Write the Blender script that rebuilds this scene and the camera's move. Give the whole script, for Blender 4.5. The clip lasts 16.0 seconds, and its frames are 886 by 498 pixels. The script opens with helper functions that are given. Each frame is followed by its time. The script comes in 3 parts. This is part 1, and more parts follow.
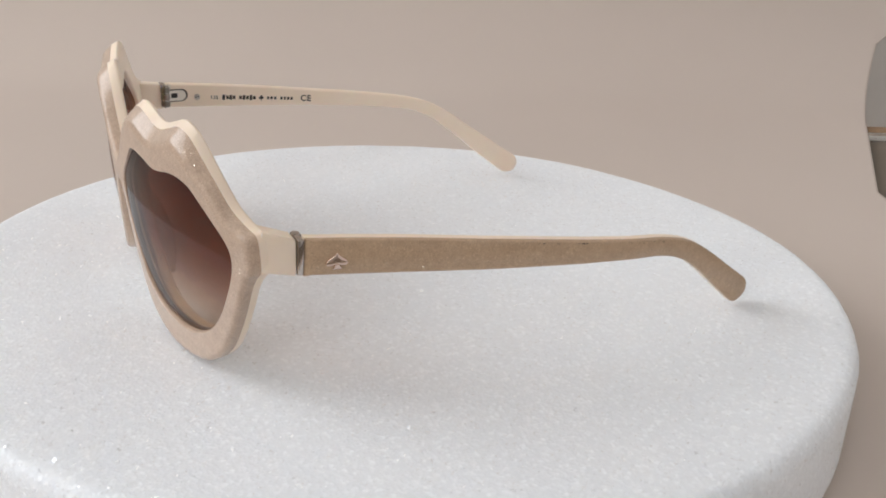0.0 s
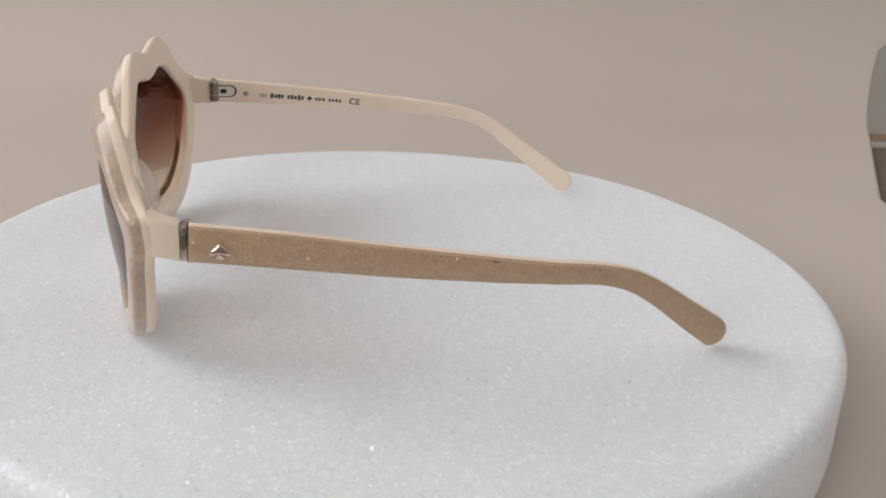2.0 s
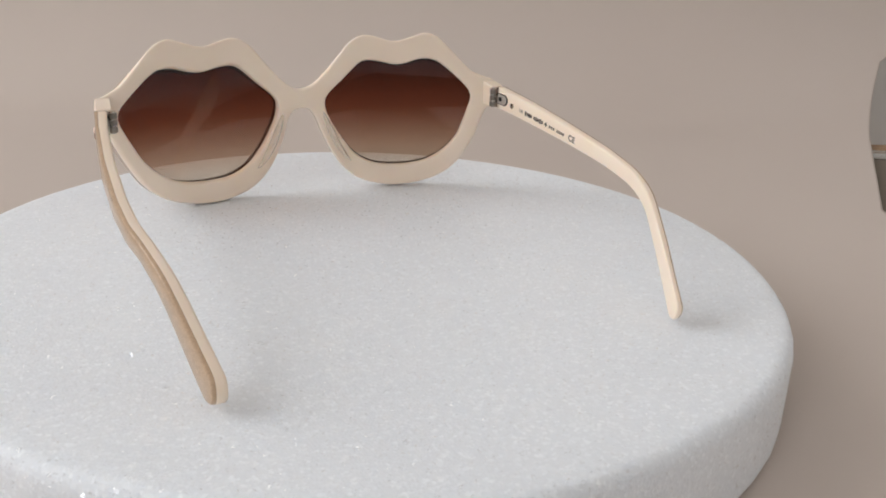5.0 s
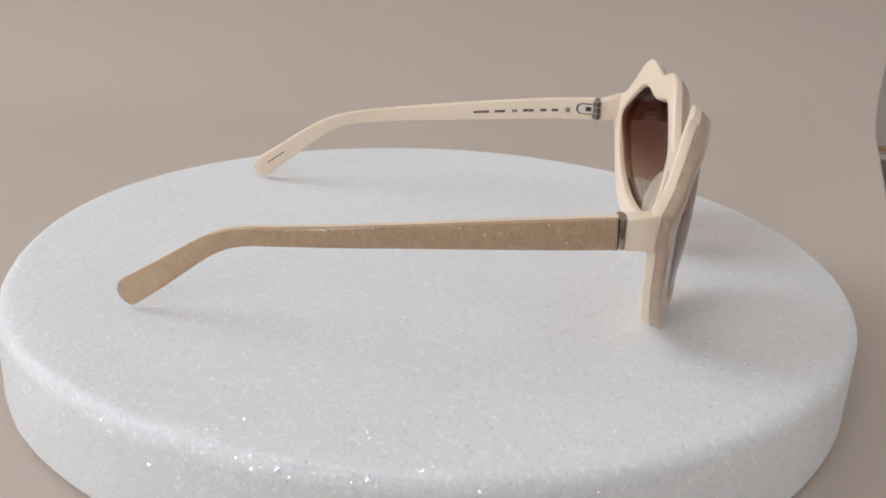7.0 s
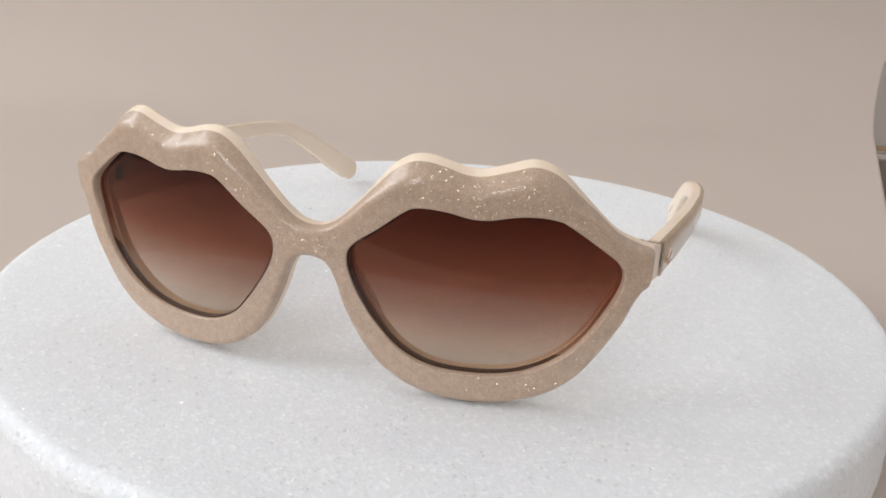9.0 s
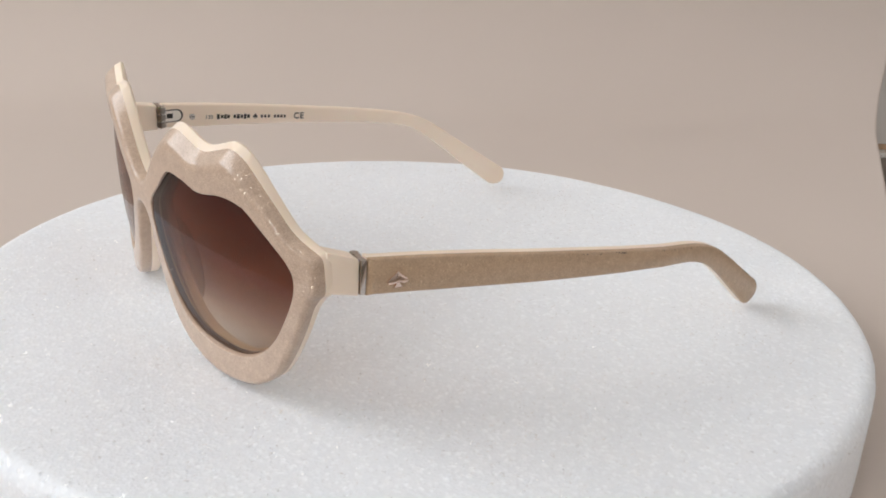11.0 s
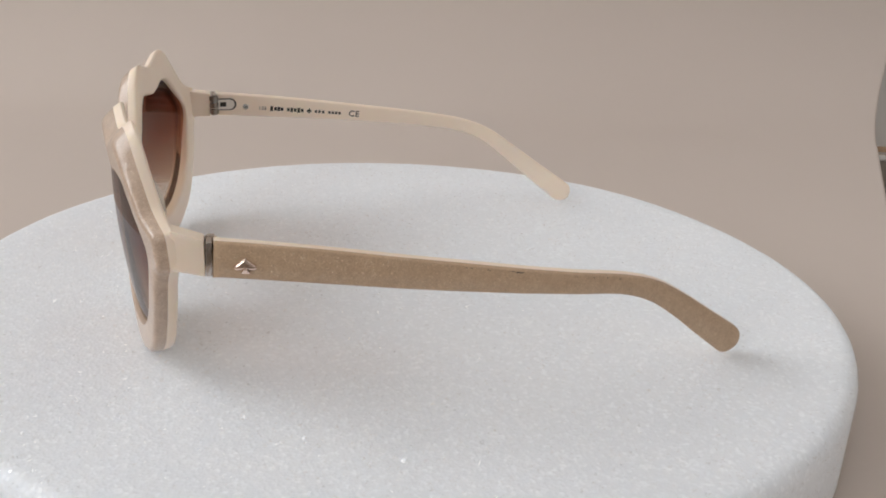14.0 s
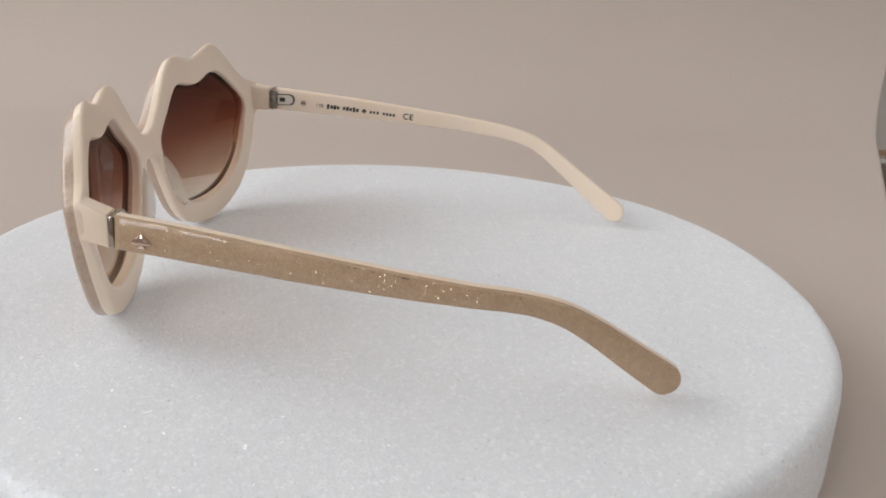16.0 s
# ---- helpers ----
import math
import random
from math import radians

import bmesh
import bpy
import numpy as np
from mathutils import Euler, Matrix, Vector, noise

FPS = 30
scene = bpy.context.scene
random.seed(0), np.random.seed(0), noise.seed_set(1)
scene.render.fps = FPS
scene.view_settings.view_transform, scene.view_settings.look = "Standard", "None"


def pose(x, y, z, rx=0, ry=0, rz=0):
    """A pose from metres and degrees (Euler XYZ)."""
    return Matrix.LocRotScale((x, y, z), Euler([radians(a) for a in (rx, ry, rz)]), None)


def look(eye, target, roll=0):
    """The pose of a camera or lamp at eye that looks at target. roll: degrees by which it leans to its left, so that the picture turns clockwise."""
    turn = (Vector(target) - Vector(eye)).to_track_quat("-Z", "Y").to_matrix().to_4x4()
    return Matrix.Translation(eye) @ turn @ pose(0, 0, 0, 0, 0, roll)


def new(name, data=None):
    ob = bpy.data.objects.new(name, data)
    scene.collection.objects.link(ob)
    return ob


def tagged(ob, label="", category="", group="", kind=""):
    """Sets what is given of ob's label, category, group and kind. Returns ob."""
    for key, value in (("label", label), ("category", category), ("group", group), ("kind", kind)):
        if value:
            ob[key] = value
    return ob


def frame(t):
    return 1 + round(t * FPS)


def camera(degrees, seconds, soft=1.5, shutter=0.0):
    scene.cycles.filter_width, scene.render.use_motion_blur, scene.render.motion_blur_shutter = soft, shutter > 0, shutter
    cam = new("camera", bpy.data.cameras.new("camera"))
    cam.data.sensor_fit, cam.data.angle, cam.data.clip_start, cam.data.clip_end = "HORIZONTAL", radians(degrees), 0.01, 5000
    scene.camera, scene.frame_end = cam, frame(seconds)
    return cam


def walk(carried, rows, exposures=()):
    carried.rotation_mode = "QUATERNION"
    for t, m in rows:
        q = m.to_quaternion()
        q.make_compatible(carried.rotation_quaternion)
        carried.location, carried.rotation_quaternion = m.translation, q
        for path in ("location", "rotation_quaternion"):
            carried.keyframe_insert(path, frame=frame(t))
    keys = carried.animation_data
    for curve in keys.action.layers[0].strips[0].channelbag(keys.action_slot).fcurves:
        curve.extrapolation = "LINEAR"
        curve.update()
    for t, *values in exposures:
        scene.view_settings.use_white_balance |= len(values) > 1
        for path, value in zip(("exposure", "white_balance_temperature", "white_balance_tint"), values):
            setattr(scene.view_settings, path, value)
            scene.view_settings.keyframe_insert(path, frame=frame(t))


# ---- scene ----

# The camera: almost still on its stand, its aim drifts by a degree.
cam = camera(50.53, 16.0, soft=1.8)
EYE = (0.0, -0.2684, 0.1343)
PITCH, YAW, ROLL, FOCAL = -20.888, -2.440, 2.674, 1679.5
# seconds, sideways and upward sway of the aim, in 1/FOCAL of a radian
SWAY = [(0.0, -13.3, -28.0), (0.5, -11.6, -25.8), (1.0, -10.1, -23.5), (1.5, -8.9, -19.7), (2.0, -8.9, -16.7), (2.5, -9.2, -13.7),
        (3.0, -9.5, -10.8), (3.5, -8.0, -8.0), (5.0, -4.0, 2.0), (5.5, -1.4, 3.9), (6.0, 3.4, 1.5), (6.5, 6.4, 1.6), (7.0, 6.3, 2.4),
        (7.5, 9.5, 3.0), (8.0, 5.2, 1.3), (8.5, 2.9, 1.4), (9.0, 3.0, 2.7), (9.5, 6.1, 1.3), (10.0, 6.1, -0.8), (12.5, 6.0, -1.5),
        (13.0, 5.3, -1.9), (13.5, 5.3, 0.2), (14.0, 5.2, 3.7), (14.5, 5.7, 5.9), (15.0, 5.8, 8.6), (15.5, 6.6, 6.8), (16.0, 7.5, 9.5)]


def aim(dx, dy):
    return pose(*EYE, 90 + PITCH + math.degrees(dy / FOCAL), 0, YAW + math.degrees(dx / FOCAL)) @ pose(0, 0, 0, 0, 0, ROLL)


# the camera meters anew as dark lenses come into the middle of the view
EXPOSURES = [(0.0, 0.12), (1.0, 0.03), (3.0, -0.03), (5.5, -0.04), (7.0, -0.08), (8.5, 0.13), (9.5, 0.26), (10.2, 0.26), (12.5, 0.03), (16.0, -0.02)]
walk(cam, [(t, aim(dx, dy)) for t, dx, dy in SWAY], EXPOSURES)

# ---- light ----
world = bpy.data.worlds.new("sky")
scene.world = world
world.use_nodes = True
wn = world.node_tree.nodes
sky = wn.new("ShaderNodeTexSky")
sky.sky_type, sky.sun_disc, sky.sun_elevation, sky.sun_rotation = "NISHITA", False, radians(35), radians(120)
world.node_tree.links.new(sky.outputs[0], wn["Background"].inputs[0])
wn["Background"].inputs[1].default_value = 0.1


def window_light(name, at, target, w, h, power, color=(1.0, 0.96, 0.92)):
    data = bpy.data.lights.new(name, "AREA")
    data.shape, data.size, data.size_y, data.energy, data.color = "RECTANGLE", w, h, power, color
    ob = new(name, data)
    ob.matrix_world = look(at, target)
    return ob


DAY = (0.97, 0.985, 1.0)
window_light("daylight_window_side", (-2.96, 0.25, 1.95), (0, 0.25, 1.95), 2.4, 2.1, 71, DAY)
window_light("daylight_window_back_a", (-1.22, -1.66, 0.76), (-1.22, 0, 0.76), 0.20, 1.36, 7.0, DAY)
window_light("daylight_window_back_b", (-0.92, -1.66, 0.76), (-0.92, 0, 0.76), 0.20, 1.36, 7.0, DAY)

# ---- materials ----


def material(name, color, rough=0.5, metal=0.0, coat=0.0, spec=0.5):
    m = bpy.data.materials.new(name)
    m.use_nodes = True
    b = m.node_tree.nodes["Principled BSDF"]
    b.inputs["Base Color"].default_value = (*color, 1)
    b.inputs["Roughness"].default_value = rough
    b.inputs["Metallic"].default_value = metal
    b.inputs["Coat Weight"].default_value = coat
    b.inputs["Coat Roughness"].default_value = 0.08
    b.inputs["Specular IOR Level"].default_value = spec
    return m, m.node_tree, b


def node(tree, kind, **values):
    n = tree.nodes.new(kind)
    for key, value in values.items():
        n.inputs[key.replace("_", " ")].default_value = value
    return n


def coords(tree):
    return tree.nodes.new("ShaderNodeTexCoord").outputs["Object"]


def mix_color(tree, fac, a, b):
    n = tree.nodes.new("ShaderNodeMix")
    n.data_type = "RGBA"
    for sock, v in ((n.inputs[0], fac), (n.inputs[6], a), (n.inputs[7], b)):
        if isinstance(v, bpy.types.NodeSocket):
            tree.links.new(v, sock)
        else:
            sock.default_value = v if isinstance(v, (int, float)) else (*v, 1)
    return n.outputs[2]


def ramp(tree, fac, stops):
    n = tree.nodes.new("ShaderNodeValToRGB")
    e = n.color_ramp.elements
    while len(e) < len(stops):
        e.new(0.5)
    for el, (p, c) in zip(e, stops):
        el.position, el.color = p, (*c, 1) if not isinstance(c, (int, float)) else (c, c, c, 1)
    tree.links.new(fac, n.inputs[0])
    return n.outputs[0]


def bump(tree, b, height, strength, distance):
    n = node(tree, "ShaderNodeBump", Strength=strength, Distance=distance)
    tree.links.new(height, n.inputs["Height"])
    tree.links.new(n.outputs[0], b.inputs["Normal"])


def cream_acetate():
    m, t, b = material("cream_acetate", (0.83, 0.70, 0.53), 0.38, coat=0.15)
    n = node(t, "ShaderNodeTexNoise", Scale=90.0, Detail=3.0)
    t.links.new(coords(t), n.inputs["Vector"])
    t.links.new(mix_color(t, n.outputs[0], (0.88, 0.712, 0.56), (0.92, 0.777, 0.632)), b.inputs["Base Color"])
    f = node(t, "ShaderNodeTexNoise", Scale=900.0, Detail=2.0)
    t.links.new(coords(t), f.inputs["Vector"])
    bump(t, b, f.outputs[0], 0.05, 0.0003)
    b.inputs["Subsurface Weight"].default_value = 0.15
    b.inputs["Subsurface Radius"].default_value = (0.003, 0.002, 0.001)
    return m


def add_glints(t, b, mask, normal, color, rough):
    """Small tilted facets that throw back a part of the light over the plain surface."""
    g = node(t, "ShaderNodeBsdfGlossy", Roughness=rough)
    t.links.new(mix_color(t, mask, (0, 0, 0), color), g.inputs["Color"])
    t.links.new(normal, g.inputs["Normal"])
    both = t.nodes.new("ShaderNodeAddShader")
    t.links.new(b.outputs[0], both.inputs[0])
    t.links.new(g.outputs[0], both.inputs[1])
    t.links.new(both.outputs[0], t.nodes["Material Output"].inputs[0])


def glitter_acetate(name, base, dark, shine):
    """Clear acetate with fine gold and silver flakes in it."""
    m, t, b = material(name, base, 0.35, coat=0.5)
    co = coords(t)
    cells = node(t, "ShaderNodeTexVoronoi", Scale=4200.0)
    t.links.new(co, cells.inputs["Vector"])
    tone = t.nodes.new("ShaderNodeSeparateColor")
    t.links.new(cells.outputs["Color"], tone.inputs[0])
    cloud = node(t, "ShaderNodeTexNoise", Scale=420.0, Detail=5.0, Roughness=0.7)
    t.links.new(co, cloud.inputs["Vector"])
    ground = mix_color(t, cloud.outputs[0], dark, base)
    speck = ramp(t, tone.outputs[0], [(0.0, 0.8), (0.35, 0.97), (0.9, 1.04), (1.0, 1.25)])
    mul = t.nodes.new("ShaderNodeMix")
    mul.data_type, mul.blend_type = "RGBA", "MULTIPLY"
    mul.inputs[0].default_value = 0.75
    t.links.new(ground, mul.inputs[6])
    t.links.new(speck, mul.inputs[7])
    t.links.new(mul.outputs[2], b.inputs["Base Color"])
    # flakes: some cells are small tilted mirrors under the clear coat
    flake = ramp(t, tone.outputs[1], [(0.0, 0.0), (0.89, 0.0), (0.92, 0.6), (1.0, 1.0)])
    b.inputs["Coat Weight"].default_value = 0.55
    b.inputs["Coat Roughness"].default_value = 0.04
    b.inputs["Specular IOR Level"].default_value = 0.2
    geo = t.nodes.new("ShaderNodeNewGeometry")
    sub = t.nodes.new("ShaderNodeVectorMath")
    sub.operation = "SUBTRACT"
    t.links.new(cells.outputs["Color"], sub.inputs[0])
    sub.inputs[1].default_value = (0.5, 0.5, 0.5)
    sc = t.nodes.new("ShaderNodeVectorMath")
    sc.operation = "SCALE"
    t.links.new(sub.outputs[0], sc.inputs[0])
    t.links.new(ramp(t, flake, [(0.0, 0.0), (1.0, 1.5)]), sc.inputs["Scale"])
    add = t.nodes.new("ShaderNodeVectorMath")
    t.links.new(geo.outputs["Normal"], add.inputs[0])
    t.links.new(sc.outputs[0], add.inputs[1])
    nor = t.nodes.new("ShaderNodeVectorMath")
    nor.operation = "NORMALIZE"
    t.links.new(add.outputs[0], nor.inputs[0])
    add_glints(t, b, flake, nor.outputs[0], [c * shine for c in (1.0, 0.88, 0.72)], 0.24)
    return m


def lens_material():
    """Brown gradient tint, dark above and almost clear below, with a glossy surface."""
    m = bpy.data.materials.new("gradient_lens")
    m.use_nodes = True
    t = m.node_tree
    t.nodes.remove(t.nodes["Principled BSDF"])
    sep = t.nodes.new("ShaderNodeSeparateXYZ")
    t.links.new(coords(t), sep.inputs[0])
    mr = node(t, "ShaderNodeMapRange", From_Min=0.008, From_Max=0.048)
    t.links.new(sep.outputs["Z"], mr.inputs[0])
    tint = ramp(t, mr.outputs[0], [(0.0, (0.80, 0.74, 0.67)), (0.2, (0.72, 0.61, 0.53)), (0.55, (0.45, 0.255, 0.19)), (1.0, (0.195, 0.068, 0.046))])
    clear = t.nodes.new("ShaderNodeBsdfTransparent")
    t.links.new(tint, clear.inputs[0])
    gloss = node(t, "ShaderNodeBsdfGlossy", Roughness=0.02)
    face = node(t, "ShaderNodeLayerWeight", Blend=0.5)
    power = t.nodes.new("ShaderNodeMath")
    power.operation = "POWER"
    t.links.new(face.outputs["Facing"], power.inputs[0])
    power.inputs[1].default_value = 5.5
    fres = node(t, "ShaderNodeMapRange", To_Min=0.032, To_Max=0.75)
    t.links.new(power.outputs[0], fres.inputs[0])
    mix = t.nodes.new("ShaderNodeMixShader")
    t.links.new(fres.outputs[0], mix.inputs[0])
    t.links.new(clear.outputs[0], mix.inputs[1])
    t.links.new(gloss.outputs[0], mix.inputs[2])
    t.links.new(mix.outputs[0], t.nodes["Material Output"].inputs[0])
    return m


def foam_material():
    m, t, b = material("white_foam", (0.86, 0.87, 0.89), 0.55, spec=0.4)
    co = coords(t)
    big = node(t, "ShaderNodeTexNoise", Scale=35.0, Detail=5.0)
    t.links.new(co, big.inputs["Vector"])
    cells = node(t, "ShaderNodeTexVoronoi", Scale=1200.0)
    t.links.new(co, cells.inputs["Vector"])
    tone = t.nodes.new("ShaderNodeSeparateColor")
    t.links.new(cells.outputs["Color"], tone.inputs[0])
    a = mix_color(t, big.outputs[0], (0.80, 0.82, 0.85), (0.85, 0.865, 0.89))
    speck = ramp(t, tone.outputs[0], [(0.0, 0.95), (0.7, 0.99), (0.92, 1.05), (1.0, 1.12)])
    mul = t.nodes.new("ShaderNodeMix")
    mul.data_type, mul.blend_type = "RGBA", "MULTIPLY"
    mul.inputs[0].default_value = 0.8
    t.links.new(a, mul.inputs[6])
    t.links.new(speck, mul.inputs[7])
    t.links.new(mul.outputs[2], b.inputs["Base Color"])
    # a few cell walls are shiny facets
    facet = ramp(t, tone.outputs[1], [(0.0, 0.0), (0.95, 0.0), (0.96, 1.0), (1.0, 1.0)])
    fine = node(t, "ShaderNodeTexNoise", Scale=1600.0, Detail=3.0)
    t.links.new(co, fine.inputs["Vector"])
    add = t.nodes.new("ShaderNodeMath")
    add.operation = "ADD"
    t.links.new(cells.outputs["Distance"], add.inputs[0])
    t.links.new(fine.outputs[0], add.inputs[1])
    bmp = node(t, "ShaderNodeBump", Strength=0.25, Distance=0.0004)
    t.links.new(add.outputs[0], bmp.inputs["Height"])
    sub = t.nodes.new("ShaderNodeVectorMath")
    sub.operation = "SUBTRACT"
    t.links.new(cells.outputs["Color"], sub.inputs[0])
    sub.inputs[1].default_value = (0.5, 0.5, 0.5)
    sc = t.nodes.new("ShaderNodeVectorMath")
    sc.operation = "SCALE"
    t.links.new(sub.outputs[0], sc.inputs[0])
    t.links.new(ramp(t, facet, [(0.0, 0.0), (1.0, 1.9)]), sc.inputs["Scale"])
    tilt = t.nodes.new("ShaderNodeVectorMath")
    t.links.new(bmp.outputs[0], tilt.inputs[0])
    t.links.new(sc.outputs[0], tilt.inputs[1])
    nor = t.nodes.new("ShaderNodeVectorMath")
    nor.operation = "NORMALIZE"
    t.links.new(tilt.outputs[0], nor.inputs[0])
    t.links.new(bmp.outputs[0], b.inputs["Normal"])
    add_glints(t, b, facet, nor.outputs[0], (0.44, 0.44, 0.45), 0.22)
    b.inputs["Sheen Weight"].default_value = 0.35
    b.inputs["Sheen Roughness"].default_value = 0.45
    b.inputs["Subsurface Weight"].default_value = 1.0
    b.inputs["Subsurface Radius"].default_value = (0.03, 0.029, 0.028)
    return m


def film_material():
    """The thin torn walls of the foam's open cells: clear and shiny."""
    m, t, b = material("torn_cell_walls", (0.9, 0.91, 0.93), 0.12)
    t.nodes.remove(b)
    clear = node(t, "ShaderNodeBsdfTransparent", Color=(0.98, 0.98, 0.98, 1))
    gloss = node(t, "ShaderNodeBsdfGlossy", Color=(0.97, 0.98, 1.0, 1), Roughness=0.2)
    mix = node(t, "ShaderNodeMixShader", Fac=0.16)
    t.links.new(clear.outputs[0], mix.inputs[1])
    t.links.new(gloss.outputs[0], mix.inputs[2])
    t.links.new(mix.outputs[0], t.nodes["Material Output"].inputs[0])
    return m


def paper_material(name, color, amount=0.03):
    m, t, b = material(name, color, 0.8, spec=0.2)
    n = node(t, "ShaderNodeTexNoise", Scale=6.0, Detail=6.0)
    t.links.new(coords(t), n.inputs["Vector"])
    t.links.new(mix_color(t, n.outputs[0], [c * (1 - amount) for c in color], [min(1, c * (1 + amount)) for c in color]), b.inputs["Base Color"])
    f = node(t, "ShaderNodeTexNoise", Scale=700.0, Detail=3.0)
    t.links.new(coords(t), f.inputs["Vector"])
    bump(t, b, f.outputs[0], 0.08, 0.0005)
    return m


CREAM = cream_acetate()
GLITTER = glitter_acetate("glitter_acetate", (0.61, 0.452, 0.342), (0.38, 0.272, 0.202), 0.46)
GLITTER_TEMPLE = glitter_acetate("glitter_temple", (0.575, 0.40, 0.26), (0.38, 0.253, 0.158), 0.38)
LENS = lens_material()
FOAM = foam_material()
FILM = film_material()
PAPER = paper_material("warm_white_paper", (0.58, 0.496, 0.438))
# tone of the unseen window walls, set by their bounce and lens reflections
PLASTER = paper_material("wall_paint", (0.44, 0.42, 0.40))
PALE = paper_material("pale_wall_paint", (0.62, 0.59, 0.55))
# also on the unseen east wall, near-white to bounce light
CEILING = paper_material("ceiling_paint", (0.84, 0.83, 0.82))
WOOD = paper_material("table_wood", (0.30, 0.19, 0.11), 0.2)
TABLE = paper_material("table_laminate", (0.19, 0.155, 0.12), 0.15)
DARK_STEEL = material("dark_hinge_steel", (0.26, 0.23, 0.20), 0.3, 1.0)[0]
STEEL = material("hinge_steel", (0.55, 0.52, 0.48), 0.25, 1.0)[0]
PLATE = material("brushed_plate", (0.80, 0.74, 0.66), 0.4, 0.7)[0]
ROSE = material("polished_gold_tone", (0.74, 0.57, 0.48), 0.16, 1.0)[0]
SHIM = material("polished_shim", (0.50, 0.44, 0.40), 0.12, 1.0)[0]
LENS_EDGE = material("lens_edge", (0.075, 0.035, 0.024), 0.3)[0]
INK = material("black_print", (0.03, 0.025, 0.02), 0.5)[0]
CLEAR_PAD, _, pad_shader = material("clear_acetate", (0.80, 0.72, 0.62), 0.15, coat=0.5)
pad_shader.inputs["Alpha"].default_value = 0.4

# ---- mesh helpers ----


def part(name, bm, mat, parent=None, label="", smooth=True):
    me = bpy.data.meshes.new(name)
    bm.normal_update()
    bm.to_mesh(me)
    bm.free()
    me.materials.append(mat)
    if smooth:
        for p in me.polygons:
            p.use_smooth = True
        me.set_sharp_from_angle(angle=radians(38))
    ob = new(name, me)
    if parent is not None:
        ob.parent = parent
    if label:
        ob["label"] = label
    return ob


def box(bm, x0, x1, y0, y1, z0, z1, bevel=0.0, segments=2):
    made = bmesh.ops.create_cube(bm, size=1.0)["verts"]
    for v in made:
        v.co = Vector(((x0 + x1) / 2 + v.co.x * (x1 - x0), (y0 + y1) / 2 + v.co.y * (y1 - y0), (z0 + z1) / 2 + v.co.z * (z1 - z0)))
    if bevel:
        edges = list({e for v in made for e in v.link_edges})
        bmesh.ops.bevel(bm, geom=edges, offset=bevel, segments=segments, profile=0.5, affect="EDGES")


def rod(bm, a, b, r, sides=16):
    a, b = Vector(a), Vector(b)
    m = Matrix.Translation((a + b) / 2) @ (b - a).to_track_quat("Z", "Y").to_matrix().to_4x4()
    bmesh.ops.create_cone(bm, cap_ends=True, segments=sides, radius1=r, radius2=r, depth=(b - a).length, matrix=m)


def spline(points, per=8, closed=True):
    """A smooth curve through the points (Catmull-Rom)."""
    p = np.array(points, float)
    n = len(p)
    out = []
    for i in range(n if closed else n - 1):
        if closed:
            a, b, c, d = p[(i - 1) % n], p[i], p[(i + 1) % n], p[(i + 2) % n]
        else:
            a, b, c, d = p[max(i - 1, 0)], p[i], p[i + 1], p[min(i + 2, n - 1)]
        for k in range(per):
            u = k / per
            out.append(0.5 * (2 * b + (c - a) * u + (2 * a - 5 * b + 4 * c - d) * u * u + (3 * b - a - 3 * c + d) * u ** 3))
    if not closed:
        out.append(p[-1])
    return np.array(out)


def inset(loop, d):
    """The closed loop moved by d to its left side."""
    t = np.roll(loop, -1, 0) - np.roll(loop, 1, 0)
    t /= np.linalg.norm(t, axis=1)[:, None]
    return loop + d * np.stack([-t[:, 1], t[:, 0]], 1)


def plate(loops, profile, place, inner=1.0, lip=0.0):
    """A plate with a rounded rim: loops run with the solid on their left; profile gives (inset, depth) from back to front.
    inner: how much of the rounding the holes, all loops after the first, take; lip: how far the plate juts into them."""
    bm = bmesh.new()
    caps = ([], [])
    for which, loop in enumerate(loops):
        rings = []
        for d, depth in profile:
            rings.append([bm.verts.new(place(x, z, depth)) for x, z in inset(loop, d * inner - lip if which else d)])
        for lo, hi in zip(rings, rings[1:]):
            n = len(lo)
            for i in range(n):
                bm.faces.new((lo[i], lo[(i + 1) % n], hi[(i + 1) % n], hi[i]))
        for ring, cap in zip((rings[0], rings[-1]), caps):
            for i in range(len(ring)):
                cap.append(bm.edges.get((ring[i], ring[(i + 1) % len(ring)])))
    for cap in caps:
        bmesh.ops.triangle_fill(bm, use_beauty=True, edges=cap)
    bmesh.ops.recalc_face_normals(bm, faces=bm.faces)
    return bm


MM = 0.001

# ---- the room round the table ----
ROOM = (-3.0, 1.1, -1.7, 1.5, -0.75, 3.1)


def slab(name, x0, x1, y0, y1, z0, z1, mat, label, category):
    bm = bmesh.new()
    box(bm, x0, x1, y0, y1, z0, z1)
    return tagged(part(name, bm, mat, smooth=False), label, category, kind="structure")


def pierced_wall(name, at, axis, lo, hi, openings, z0, z1, label, paint=None):
    """A wall 0.1 m thick with window openings (a, b, sill, head) along its length."""
    bm = bmesh.new()
    cuts = sorted(openings)

    def piece(a, b, c, d):
        if b - a > 1e-6 and d - c > 1e-6:
            if axis == "x":
                box(bm, a, b, at, at + 0.1, c, d)
            else:
                box(bm, at, at + 0.1, a, b, c, d)
    edge = lo
    for a, b, sill, head in cuts:
        piece(edge, a, z0, z1)
        piece(a, b, z0, sill)
        piece(a, b, head, z1)
        edge = b
    piece(edge, hi, z0, z1)
    return tagged(part(name, bm, paint or PLASTER, smooth=False), label, "wall", kind="structure")


